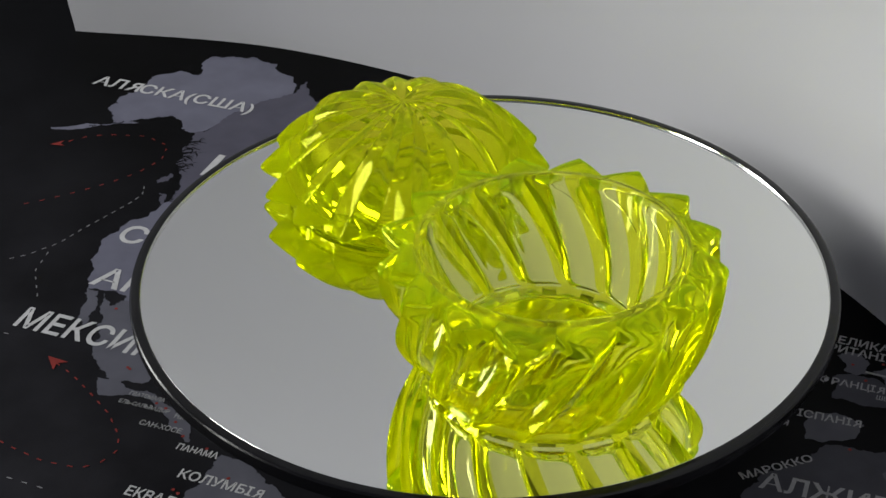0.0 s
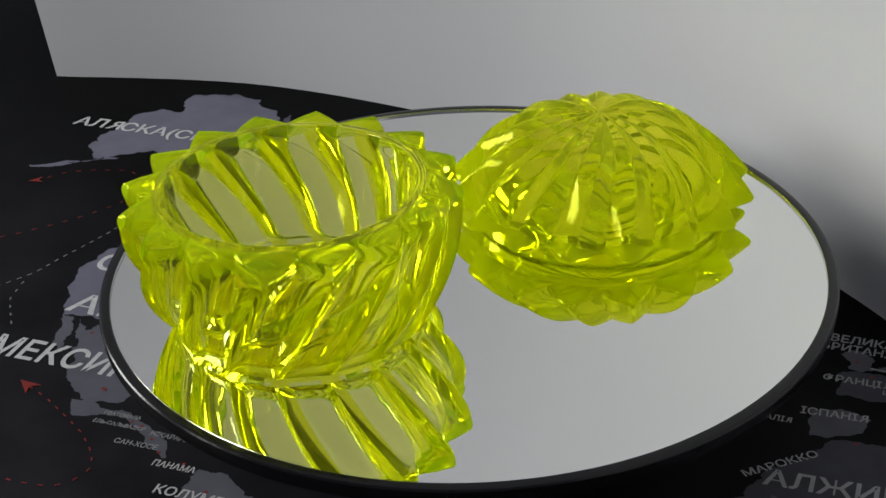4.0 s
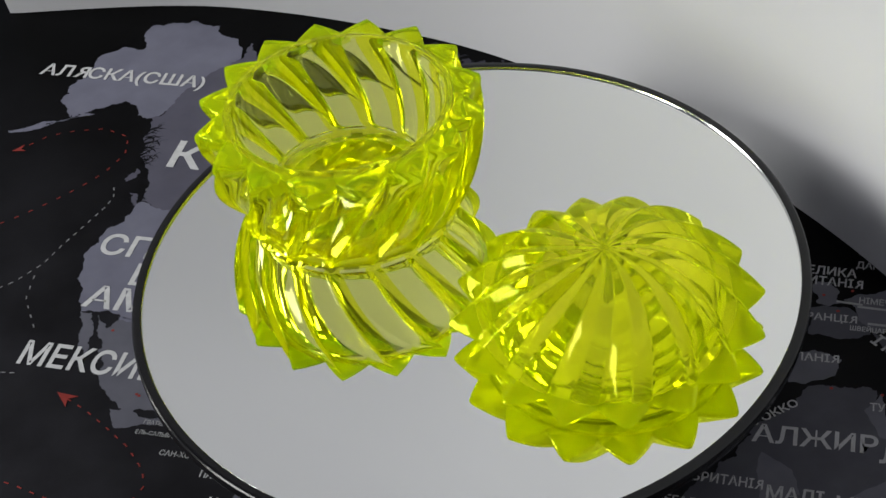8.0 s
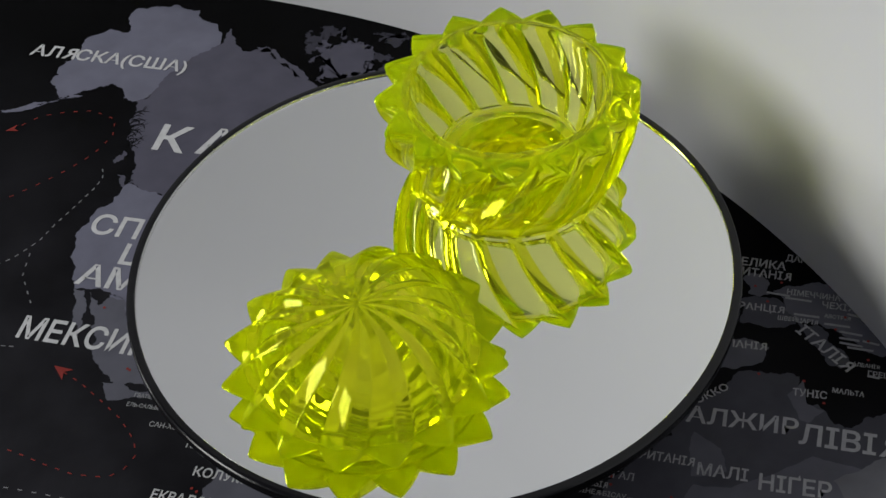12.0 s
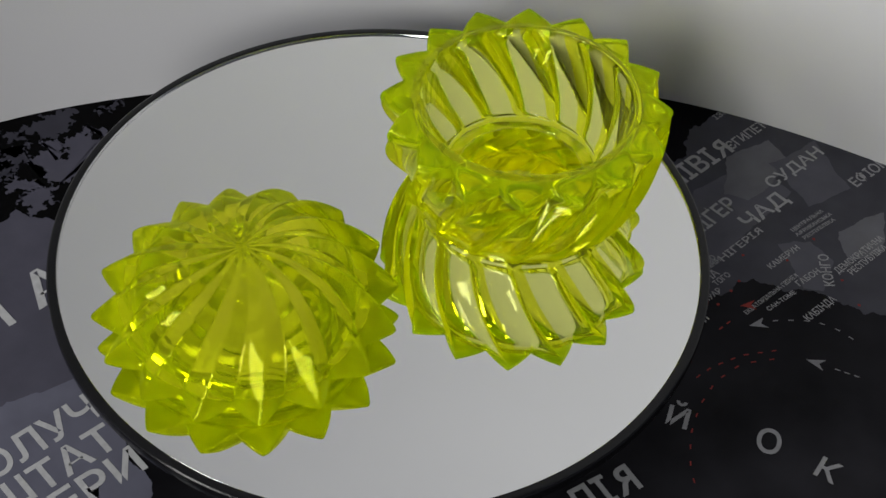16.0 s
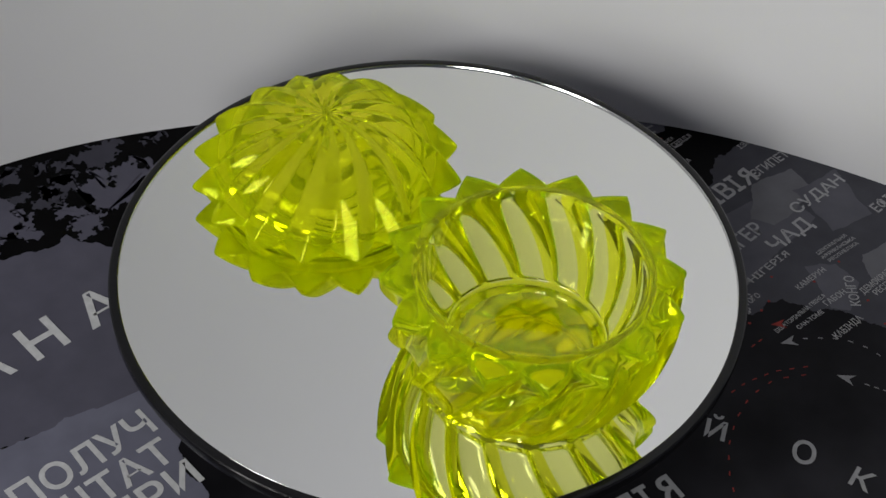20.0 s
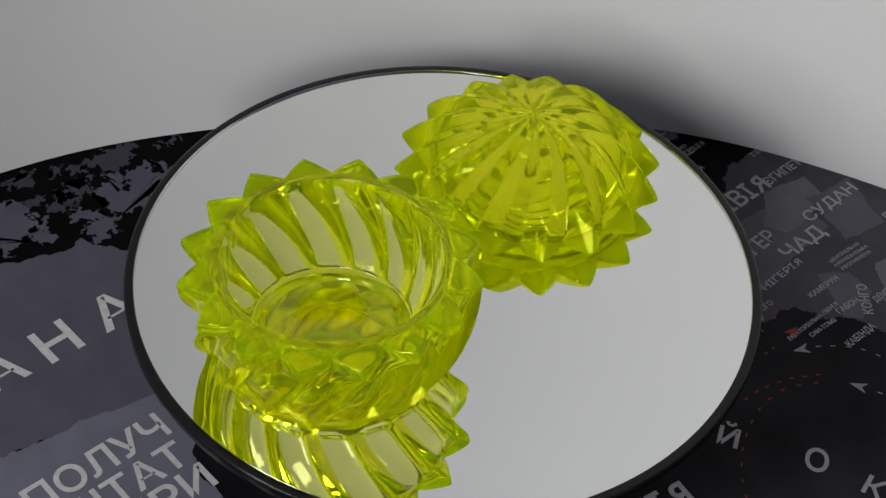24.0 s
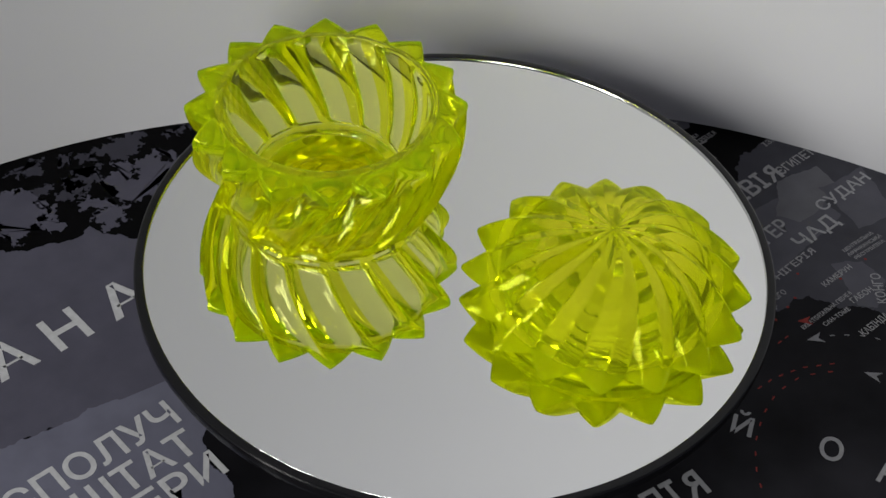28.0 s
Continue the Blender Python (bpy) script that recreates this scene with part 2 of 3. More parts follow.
def build_card():
    bm = bmesh.new()
    n, m, tall = 90, 30, 1.1
    cols = []
    for k in range(n + 1):
        p = card_curve(k / n)
        q = card_curve(min(1, k / n + 0.004)) - card_curve(max(0, k / n - 0.004))
        side = Vector((-q.y, q.x)).normalized()
        front, back = [], []
        for j in range(m + 1):
            z = tall * j / m
            w = 0.0012 * math.sin(7 * k / n + 5 * z)
            a = p + side * (w * (z / tall) + 0.07 * z)
            a.x -= (0.14 * min(z, 0.36) + 0.7 * max(0, min(z, 0.36) - 0.12)) * (1 - k / n) ** 3
            front.append(bm.verts.new((a.x, a.y, z + 0.0002)))
            b = a + side * 0.0004
            back.append(bm.verts.new((b.x, b.y, z + 0.0002)))
        cols.append((front, back))
    for (f0, b0), (f1, b1) in zip(cols, cols[1:]):
        for j in range(m):
            bm.faces.new((f0[j], f1[j], f1[j + 1], f0[j + 1])).smooth = True
            bm.faces.new((b0[j], b0[j + 1], b1[j + 1], b1[j])).smooth = True
        bm.faces.new((f0[0], b0[0], b1[0], f1[0]))
        bm.faces.new((f0[m], f1[m], b1[m], b0[m]))
    for f, b in (cols[0], cols[-1]):
        for j in range(m):
            bm.faces.new((f[j], b[j], b[j + 1], f[j + 1]))
    bmesh.ops.recalc_face_normals(bm, faces=bm.faces)
    crease(bm, 30)
    return part("backdrop_card", bm, PAPER)


tagged(build_card(), "large sheet of white card standing curved behind the mirror", "card")


# ---- the turntable ----
turntable = new("turntable")
tagged(turntable, "round black turntable with a mirror top, standing on the map", "turntable")
part("base", lathe([(0, 0.0005), (0.066, 0.0005), (0.07, 0.004), (0.07, 0.048), (0.067, 0.0525), (0, 0.0525)], 96), BLACK, turntable)
plate = part("plate", lathe([(0, 0.0528), (0.121, 0.0530), (0.1266, 0.0535), (0.1275, 0.0542), (0.1279, 0.0554), (0.1279, 0.0582), (0.1277, 0.0589), (0.1272, 0.0593), (0.1265, 0.0595),
                             (0.1252, 0.0596), (0.1244, 0.0596), (0.12417, 0.0594), (0.12415, 0.0570), (0, 0.0570)], 192), BLACK, turntable)
part("mirror", lathe([(0, 0.0585), (0.12385, 0.0585), (0.12385, 0.0573), (0, 0.0573)], 192), MIRROR, plate, "round flat mirror")
part("trim_ring", lathe([(0.12390, 0.0573), (0.12390, 0.0591), (0.12395, 0.05935), (0.12405, 0.05945), (0.12410, 0.0594), (0.12410, 0.0573)], 192, True), CHROME, plate, "thin bright metal ring")


# ---- the lime glass dish and its lid ----
TEETH = 16


# where the points of one tooth lie (0 and 1: the ridge) and how deep each is in the groove
TOOTH = ((0.0, 0.04), (0.035, 0.07), (0.13, 0.26), (0.25, 0.5), (0.37, 0.74), (0.46, 0.92), (0.5, 0.96), (0.54, 0.92), (0.63, 0.74), (0.75, 0.5), (0.87, 0.26), (0.965, 0.07))


def star(profile):
    """Turned body with narrow-edged ridges: rows of radius, z, ridge depth, z drop in the groove, twist in degrees, material, bulge of the ridge."""
    bm = bmesh.new()
    per = len(TOOTH)
    n = TEETH * per
    rings = []
    for r, z, d, dz, tw, mat, *own in profile:
        hollow = own[0] if own else 1.0
        if r < 1e-6:
            rings.append([bm.verts.new((0, 0, z))])
            continue
        ring = []
        for k in range(n):
            u, g = TOOTH[k % per]
            g = 1 - (1 - g) ** hollow
            a = 2 * math.pi * (k // per + u) / TEETH + radians(tw)
            ring.append(bm.verts.new(((r - d * g) * math.cos(a), (r - d * g) * math.sin(a), z - dz * g)))
        rings.append(ring)
    for i, (a, b) in enumerate(zip(rings, rings[1:])):
        for k in range(n):
            q = (k + 1) % n
            vs = list(dict.fromkeys([a[k % len(a)], a[q % len(a)], b[q % len(b)], b[k % len(b)]]))
            f = bm.faces.new(vs)
            f.smooth = True
            f.material_index = profile[i + 1][5]
    bmesh.ops.recalc_face_normals(bm, faces=bm.faces)
    crease(bm, 24)
    for i, (a, b) in enumerate(zip(rings, rings[1:])):
        if len(a) == n and len(b) == n and profile[i][2] + profile[i][3] > 0:
            for k in range(n):
                if k % per in (1, 5, 7, 11):
                    e = bm.edges.get((a[k], b[k]))
                    if e:
                        e.smooth = False
    return bm


def ease(x):
    x = min(1.0, max(0.0, x))
    return x * x * (3 - 2 * x)


def fluted(profile, per=24):
    """Turned body with narrow ribs that widen into teeth: rows of radius, z, groove depth, z drop in the groove, twist, material, narrowness of the rib, groove material."""
    bm = bmesh.new()
    n = TEETH * per
    rings = []
    for r, z, d, dz, tw, mat, edge, groove in profile:
        if r < 1e-6:
            rings.append([bm.verts.new((0, 0, z))])
            continue
        ring = []
        for k in range(n):
            u = (k % per) / per
            v = abs(1 - 2 * u)
            g = 0.97 - 0.93 * v ** edge
            a = 2 * math.pi * k / n + radians(tw)
            ring.append(bm.verts.new(((r - d * g) * math.cos(a), (r - d * g) * math.sin(a), z - dz * g)))
        rings.append(ring)
    for i, (a, b) in enumerate(zip(rings, rings[1:])):
        mat, edge, groove = profile[i + 1][5:]
        for k in range(n):
            q = (k + 1) % n
            f = bm.faces.new(list(dict.fromkeys([a[k % len(a)], a[q % len(a)], b[q % len(b)], b[k % len(b)]])))
            f.smooth = True
            f.material_index = groove if per * 0.2 <= k % per < per * 0.8 else mat
    bmesh.ops.recalc_face_normals(bm, faces=bm.faces)
    crease(bm, 30)
    return bm


def build_dish():
    thing = new("glass_dish")
    rows = [(0, 0.0020, 0, 0, 0, 3, 0, 3), (0.030, 0.0020, 0, 0, 0, 3, 0, 3), (0.0325, 0.0017, 0, 0, 0, 3, 0, 3), (0.0345, 0.0004, 0, 0, 0, 0, 0, 0),
            (0.0380, 0.0002, 0, 0, 0, 0, 0, 0), (0.0404, 0.0006, 0.0004, 0, 0, 0, 0, 0)]
    for i in range(25):
        s = i / 24
        z = 0.0014 + 0.0416 * s
        r = 0.0424 + 0.0135 * (1 - (1 - s) ** 2.2)
        rows.append((r, z, (0.0036 + 0.0060 * s) * ease((s + 0.06) / 0.16), 0, 24 * s, 0, 1 + 2.3 * (1 - s ** 4), 2))
    # the teeth round over to the flat of the rim
    for r, z, d, dz in ((0.0563, 0.0452, 0.0093, 0.0002), (0.0562, 0.0466, 0.0092, 0.0004), (0.0557, 0.0478, 0.0089, 0.0006), (0.0547, 0.0485, 0.0083, 0.0008),
                        (0.0507, 0.0489, 0.0054, 0.0005), (0.0446, 0.0489, 0.0004, 0)):
        rows.append((r, z, d, dz, 24, 4, 1, 4))
    for r, z in ((0.0432, 0.0490), (0.0426, 0.0494), (0.0416, 0.0495), (0.0410, 0.0493), (0.0406, 0.0487)):
        rows.append((r, z, 0, 0, 24, 2, 0, 2))
    for i in range(12):
        s = i / 11
        rows.append((0.0404 - 0.0096 * s ** 1.8, 0.0476 - 0.0312 * s, 0, 0, 24, 1, 0, 1))
    for r, z in ((0.0303, 0.0147), (0.0296, 0.0134), (0.0285, 0.0125), (0.0274, 0.0120), (0.0264, 0.0112), (0.0256, 0.0102), (0.0245, 0.0098), (0.012, 0.0095), (0, 0.0094)):
        rows.append((r, z, 0, 0, 24, 1, 0, 1))
    part("bowl", fluted(rows), [LIME, LIME_IN, LIME_FLUTE, LIME_FOOT, LIME_RIM], thing)
    return thing


def build_dome():
    thing = new("glass_dome")
    rows = [(0, 0.0385, 0, 0, 0, 0)]
    for i in range(1, 21):
        s = i / 20
        r = 0.0566 * s
        z = 0.0100 + 0.0285 * (1 - s ** 2.6)
        rows.append((r, z, 0.0098 * s ** 2.6, 0.0036 * s * (1 - 0.5 * s), 20 * (1 - s), 0, 0.85))
    rows += [(0.0569, 0.0088, 0.0100, 0.001, 0, 0, 0.92), (0.0563, 0.0078, 0.0098, 0.0004, 0, 0, 0.92), (0.0536, 0.0071, 0.0076, 0, 0, 0, 0.92),
             (0.0470, 0.0068, 0.0004, 0, 0, 0), (0.0440, 0.0066, 0, 0, 0, 0), (0.0425, 0.0066, 0, 0, 0, 0)]
    for i in range(10):
        s = i / 9
        rows.append((0.0385 * math.sqrt(max(0, 1 - s * s)), 0.0068 + 0.0215 * s, 0, 0, 0, 1))
    part("shell", star(rows), [LIME_GOLD, LIME_HOLLOW], thing)
    part("seat_ring", lathe([(0.0432, 0.0004), (0.0440, 0.0002), (0.0452, 0.0002), (0.0460, 0.0008), (0.0463, 0.0064), (0.0430, 0.0064), (0.0428, 0.0010)], 96, True), LIME, thing)
    return thing


dish = tagged(build_dish(), "lime green pressed glass dish with swirled ribs and a toothed rim", "glass dish")
dome = tagged(build_dome(), "lime green pressed glass domed cover with swirled star ridges", "glass cover")


# ---- the print of the map: land, names, routes ----
LAND_A = material("land_pale", (0.1379, 0.1379, 0.1830), 0.5, 0, 0.10, 60, 0.03, 1500, 0.04)
LAND_B = material("land_slate", (0.0842, 0.0817, 0.1098), 0.5, 0, 0.10, 60, 0.03, 1500, 0.04)
LAND_C = material("land_dim", (0.1037, 0.1037, 0.1281), 0.5, 0, 0.12, 60, 0.03, 1500, 0.04)
LAND_D = material("land_dark", (0.0580, 0.0580, 0.0701), 0.5, 0, 0.12, 60, 0.03, 1500, 0.04)
LAND_E = material("land_grey", (0.0945, 0.0945, 0.1129), 0.5, 0, 0.12, 60, 0.03, 1500, 0.04)
LAND_G = material("land_dusk", (0.048, 0.047, 0.062), 0.5, 0, 0.12, 60, 0.03, 1500, 0.04)
LAND_F = material("land_light_grey", (0.1296, 0.1296, 0.1449), 0.5, 0, 0.12, 60, 0.03, 1500, 0.04)
INK = material("pale_ink", (0.50, 0.50, 0.51), 0.5, 0, 0.10, 300, 0, 1, 0.04)
INK_MID = material("mid_ink", (0.31, 0.31, 0.32), 0.5, 0, 0.10, 300, 0, 1, 0.04)
INK_SMALL = material("faint_ink", (0.29, 0.29, 0.30), 0.5, 0, 0.15, 300, 0, 1, 0.04)
INK_DIM = material("grey_ink", (0.25, 0.25, 0.26), 0.5, 0, 0.10, 300, 0, 1, 0.04)
GREY = material("route_grey", (0.22, 0.22, 0.23), 0.5, 0, 0.15, 300, 0, 1, 0.04)
RED = material("route_red", (0.22, 0.035, 0.03), 0.5, 0, 0.15, 300, 0, 1, 0.04)
land_count = [0]


def land(outline, mat, seed, rough=1.0):
    """A printed country: its rough outline broken into a ragged coast."""
    rng = random.Random(seed)
    pts = [Vector(p) for p in outline]
    for level in range(6):
        nxt = []
        for a, b in zip(pts, pts[1:] + pts[:1]):
            d = b - a
            nxt.append(a)
            if d.length > 0.0008:
                off = rng.uniform(-0.22, 0.22) * rough * min(d.length, 0.012)
                nxt.append((a + b) / 2 + Vector((-d.y, d.x)).normalized() * off)
        pts = nxt
    bm = bmesh.new()
    land_count[0] += 1
    z = 0.00004 + 0.000004 * land_count[0]
    f = bm.faces.new([bm.verts.new((p.x, p.y, z)) for p in pts])
    f.normal_update()
    if f.normal.z < 0:
        f.normal_flip()
    bmesh.ops.triangulate(bm, faces=[f])
    return part("printed_land", bm, mat, world_map)


def inlets(top, bottom, count, reach, seed):
    """Ragged fjords printed in the sea's colour, running inland from a coast."""
    rng = random.Random(seed)
    bm = bmesh.new()
    z = 0.00004 + 0.000004 * (land_count[0] + 1)
    land_count[0] += 1

    def channel(start, way, long, wide, branch):
        steps = 5
        row, at, heading = [], start, way
        for k in range(steps + 1):
            across = Vector((-heading.y, heading.x)) * wide * (1 - k / steps) * rng.uniform(0.5, 1.3)
            row.append((at - across, at + across))
            if branch and k in (2, 3):
                turned = heading.copy()
                turned.rotate(Matrix.Rotation(rng.choice((-1, 1)) * rng.uniform(0.7, 1.3), 2))
                channel(at, turned, long * 0.4, wide * 0.7, False)
            heading = (way + Vector((rng.uniform(-0.6, 0.6), rng.uniform(-0.6, 0.6)))).normalized()
            at = at + heading * long / steps
        for (a, b), (c, d) in zip(row, row[1:]):
            f = bm.faces.new([bm.verts.new((q.x, q.y, z)) for q in (a, b, d, c)])
            f.normal_update()
            if f.normal.z < 0:
                f.normal_flip()

    for k in range(count):
        start = Vector(top).lerp(Vector(bottom), (k + rng.uniform(0.1, 0.9)) / count)
        way = Vector((1, rng.uniform(-0.2, 0.9))).normalized()
        channel(start + Vector((-0.002, 0)), way, reach * rng.uniform(0.5, 1.2), 0.0006, True)
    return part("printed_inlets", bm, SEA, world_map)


def islands(bm):
    """Groups of joined vertices."""
    groups, seen = [], set()
    for start in bm.verts:
        if start in seen:
            continue
        island, todo = [], [start]
        seen.add(start)
        while todo:
            v = todo.pop()
            island.append(v)
            for e in v.link_edges:
                o = e.other_vert(v)
                if o not in seen:
                    seen.add(o)
                    todo.append(o)
        groups.append(island)
    return groups


def flat_text(text):
    cu = bpy.data.curves.new("lettering", "FONT")
    cu.body, cu.resolution_u, cu.offset = text.replace("Я", "R"), 4, 0.018
    ob = bpy.data.objects.new("lettering", cu)
    scene.collection.objects.link(ob)
    me = bpy.data.meshes.new_from_object(ob.evaluated_get(bpy.context.evaluated_depsgraph_get()))
    bpy.data.objects.remove(ob)
    bm = bmesh.new()
    bm.from_mesh(me)
    bpy.data.meshes.remove(me)
    if "Я" in text:
        # the letter is a turned-round R
        glyphs = []
        for island in sorted(islands(bm), key=lambda g: min(v.co.x for v in g)):
            lo, hi = min(v.co.x for v in island), max(v.co.x for v in island)
            if glyphs and min(hi, glyphs[-1][1]) - lo > 0.5 * (hi - lo):
                glyphs[-1][1], glyphs[-1][2] = max(hi, glyphs[-1][1]), glyphs[-1][2] + island
            else:
                glyphs.append([lo, hi, island])
        like = len(flat_text("R").verts) if text != "R" else 0
        for lo, hi, verts in glyphs:
            edges, faces = {e for v in verts for e in v.link_edges}, {f for v in verts for f in v.link_faces}
            if len(verts) == like and len(verts) - len(edges) + len(faces) == 0:
                for v in verts:
                    v.co.x = lo + hi - v.co.x
                bmesh.ops.reverse_faces(bm, faces=list(faces))
    return bm


def lettering(text, x, y, angle, width, cap, mat):
    """One printed name: its baseline starts at x, y, is turned by angle, and is width long."""
    bm = flat_text(text)
    xs = [v.co.x for v in bm.verts]
    x0, x1, top = min(xs), max(xs), 0.70
    m = pose(x, y, 0.0003, 0, 0, angle)
    for v in bm.verts:
        v.co = m @ Vector(((v.co.x - x0) / (x1 - x0) * width, v.co.y / top * cap, 0))
    if cap < 0.0038:
        return tagged(part("printed_name", bm, mat, world_map), kind="stuff")
    ax, glyphs = pose(0, 0, 0, 0, 0, angle).col[0], []
    for island in islands(bm):
        along = [v.co.x * ax[0] + v.co.y * ax[1] for v in island]
        lo, hi = min(along), max(along)
        for g in glyphs:
            if min(hi, g[1]) - max(lo, g[0]) > 0.5 * min(hi - lo, g[1] - g[0]):
                g[2] += island
                break
        else:
            glyphs.append([lo, hi, island])
    for lo, hi, verts in glyphs:
        one, new_of = bmesh.new(), {}
        for v in verts:
            new_of[v] = one.verts.new(v.co)
        for f in {f for v in verts for f in v.link_faces}:
            one.faces.new([new_of[v] for v in f.verts])
        part("printed_letter", one, mat, world_map)
    bm.free()


def quad(bm, a, b, half, z):
    d = b - a
    n = Vector((-d.y, d.x)).normalized() * half
    bm.faces.new([bm.verts.new((p.x, p.y, z)) for p in (a - n, b - n, b + n, a + n)])


def route(points, mat, count):
    """A dashed line along a few points."""
    pts = [Vector(p) for p in points]
    lens = [0.0]
    for a, b in zip(pts, pts[1:]):
        lens.append(lens[-1] + (b - a).length)

    def along(s):
        for k in range(len(pts) - 1):
            if s <= lens[k + 1] or k == len(pts) - 2:
                return pts[k].lerp(pts[k + 1], (s - lens[k]) / (lens[k + 1] - lens[k]))

    bm = bmesh.new()
    for k in range(count):
        s = lens[-1] * (k + 0.5) / count
        quad(bm, along(max(0, s - 0.0011)), along(min(lens[-1], s + 0.0011)), 0.00028, 0.0003)
    return tagged(part("dashed_route", bm, mat, world_map), kind="stuff")


def arrow(x0, y0, x1, y1, mat):
    a, b = Vector((x0, y0)), Vector((x1, y1))
    d = b - a
    n = Vector((-d.y, d.x)) * 0.38
    bm = bmesh.new()
    bm.faces.new([bm.verts.new((p.x, p.y, 0.00032)) for p in (a - n, b, a + n, a + d * 0.3)])
    bmesh.ops.recalc_face_normals(bm, faces=bm.faces)
    return part("route_arrow", bm, mat, world_map)


def dots(points):
    for x, y in points:
        bm = bmesh.new()
        bmesh.ops.create_circle(bm, cap_ends=True, segments=8, radius=0.0007, matrix=pose(x, y, 0.00033))
        part("capital_dot", bm, RED, world_map)


def bar(x0, y0, x1, y1):
    """A name too small to read."""
    bm = bmesh.new()
    quad(bm, Vector((x0, y0)), Vector((x1, y1)), 0.0006, 0.0003)
    return part("printed_bar", bm, INK_DIM, world_map)


lettering("АЛЯСКА(США)", -0.2010, 0.2485, -20.3, 0.0913, 0.0086, INK)
lettering("К", -0.1320, 0.1584, -20.6, 0.0172, 0.0180, INK)
lettering("А", -0.1100, 0.1515, -20.4, 0.0189, 0.0186, INK)
lettering("Н", -0.0842, 0.1410, -19.5, 0.0167, 0.0183, INK)
lettering("А", -0.0586, 0.1315, -19.5, 0.0201, 0.0187, INK)
lettering("СПОЛУЧ", -0.1620, 0.1032, -20.3, 0.0778, 0.0125, INK)
lettering("ШТАТ", -0.1467, 0.0796, -20.3, 0.0531, 0.0125, INK)
lettering("АМЕРИ", -0.1670, 0.0702, -20.3, 0.0706, 0.0125, INK)
lettering("МЕКСИКА", -0.1923, 0.0407, -20.3, 0.0752, 0.0125, INK)
lettering("ГВАТЕМАЛА", -0.1365, -0.0036, -18.3, 0.0151, 0.0020, INK_SMALL)
lettering("ЕЛЬ-САЛЬВАДОР", -0.1398, -0.0081, -19.0, 0.0215, 0.0020, INK_SMALL)
lettering("НІКАРАГУА", -0.1171, -0.0174, -20.3, 0.0175, 0.0025, INK_SMALL)
lettering("САН-ХОСЕ", -0.1298, -0.0211, -18.4, 0.0174, 0.0026, INK_SMALL)
lettering("ПАНАМА", -0.1136, -0.0351, -19.4, 0.0168, 0.0032, INK)
lettering("КОЛУМБІЯ", -0.1108, -0.0502, -20.0, 0.0335, 0.0044, INK)
lettering("ЕКВАДОР", -0.1285, -0.0593, -20.3, 0.0276, 0.0047, INK)
lettering("БЕЛІЗ", -0.1158, -0.0060, -20.3, 0.0121, 0.0030, INK_SMALL)
lettering("ВЕЛИКА", 0.1383, 0.0305, -20.3, 0.0241, 0.0048, INK_SMALL)
lettering("БРИТАНІЯ", 0.1338, 0.0257, -20.3, 0.0295, 0.0047, INK_SMALL)
lettering("ДАНІЯ", 0.1624, 0.0281, -20.3, 0.0147, 0.0039, INK_SMALL)
lettering("НІМЕЧЧИНА", 0.1577, 0.0079, -20.3, 0.0236, 0.0033, INK_SMALL)
lettering("ЧЕХІЯ", 0.1708, -0.0024, -20.3, 0.0140, 0.0037, INK_SMALL)
lettering("ФРАНЦІЯ", 0.1302, 0.0048, -18.6, 0.0247, 0.0039, INK_SMALL)
lettering("ШВЕЙЦАРІЯ", 0.1498, -0.0060, -20.3, 0.0176, 0.0025, INK_SMALL)
lettering("АВСТРІЯ", 0.1702, -0.0082, -20.3, 0.0114, 0.0021, INK_SMALL)
lettering("ІТАЛІЯ", 0.1557, -0.0137, -59.5, 0.0307, 0.0058, INK_SMALL)
lettering("ІСПАНІЯ", 0.1181, -0.0155, -17.5, 0.0237, 0.0040, INK_MID)
lettering("ПОРТУГАЛІЯ", 0.0908, -0.0129, -20.3, 0.0245, 0.0031, INK_SMALL)
lettering("ІРЛАНДІЯ", 0.1100, 0.0280, -20.3, 0.0216, 0.0037, INK_SMALL)
lettering("МАРОККО", 0.0929, -0.0510, 20.3, 0.0290, 0.0035, INK_MID)
lettering("АЛЖИР", 0.0978, -0.0549, -18.4, 0.0466, 0.0083, INK_MID)
lettering("ТУНІС", 0.1452, -0.0485, -17.9, 0.0145, 0.0038, INK_SMALL)
lettering("МАЛЬТА", 0.1621, -0.0498, -20.3, 0.0133, 0.0026, INK_SMALL)
lettering("ЛІВІЯ", 0.1412, -0.0735, -20.3, 0.0406, 0.0101, INK_MID)
lettering("АЛБАНІЯ", 0.1746, -0.0369, -20.3, 0.0113, 0.0021, INK_SMALL)
lettering("МАВРИТАНІЯ", 0.0643, -0.0665, -20.3, 0.0341, 0.0043, INK_MID)
lettering("МАЛІ", 0.0965, -0.0822, -19.2, 0.0207, 0.0058, INK_SMALL)
lettering("НІҐЕР", 0.1193, -0.0934, -18.3, 0.0290, 0.0077, INK_MID)
lettering("СЕНЕГАЛ", 0.0506, -0.0743, -20.3, 0.0211, 0.0036, INK_SMALL)
lettering("ҐАМБІЯ", 0.0472, -0.0790, -20.3, 0.0129, 0.0028, INK_SMALL)
lettering("ГВІНЕЯ-БІСАУ", 0.0453, -0.0825, -20.3, 0.0217, 0.0023, INK_SMALL)
lettering("БУРКІНА-ФАСО", 0.0874, -0.0965, -20.3, 0.0258, 0.0027, INK_SMALL)
lettering("ГВІНЕЯ", 0.0652, -0.0930, -20.3, 0.0176, 0.0038, INK_SMALL)
lettering("ЄГИПЕТ", 0.1790, -0.0864, -20.3, 0.0256, 0.0050, INK_SMALL)
lettering("ІЗРА", 0.1946, -0.0724, -20.3, 0.0126, 0.0030, INK_SMALL)
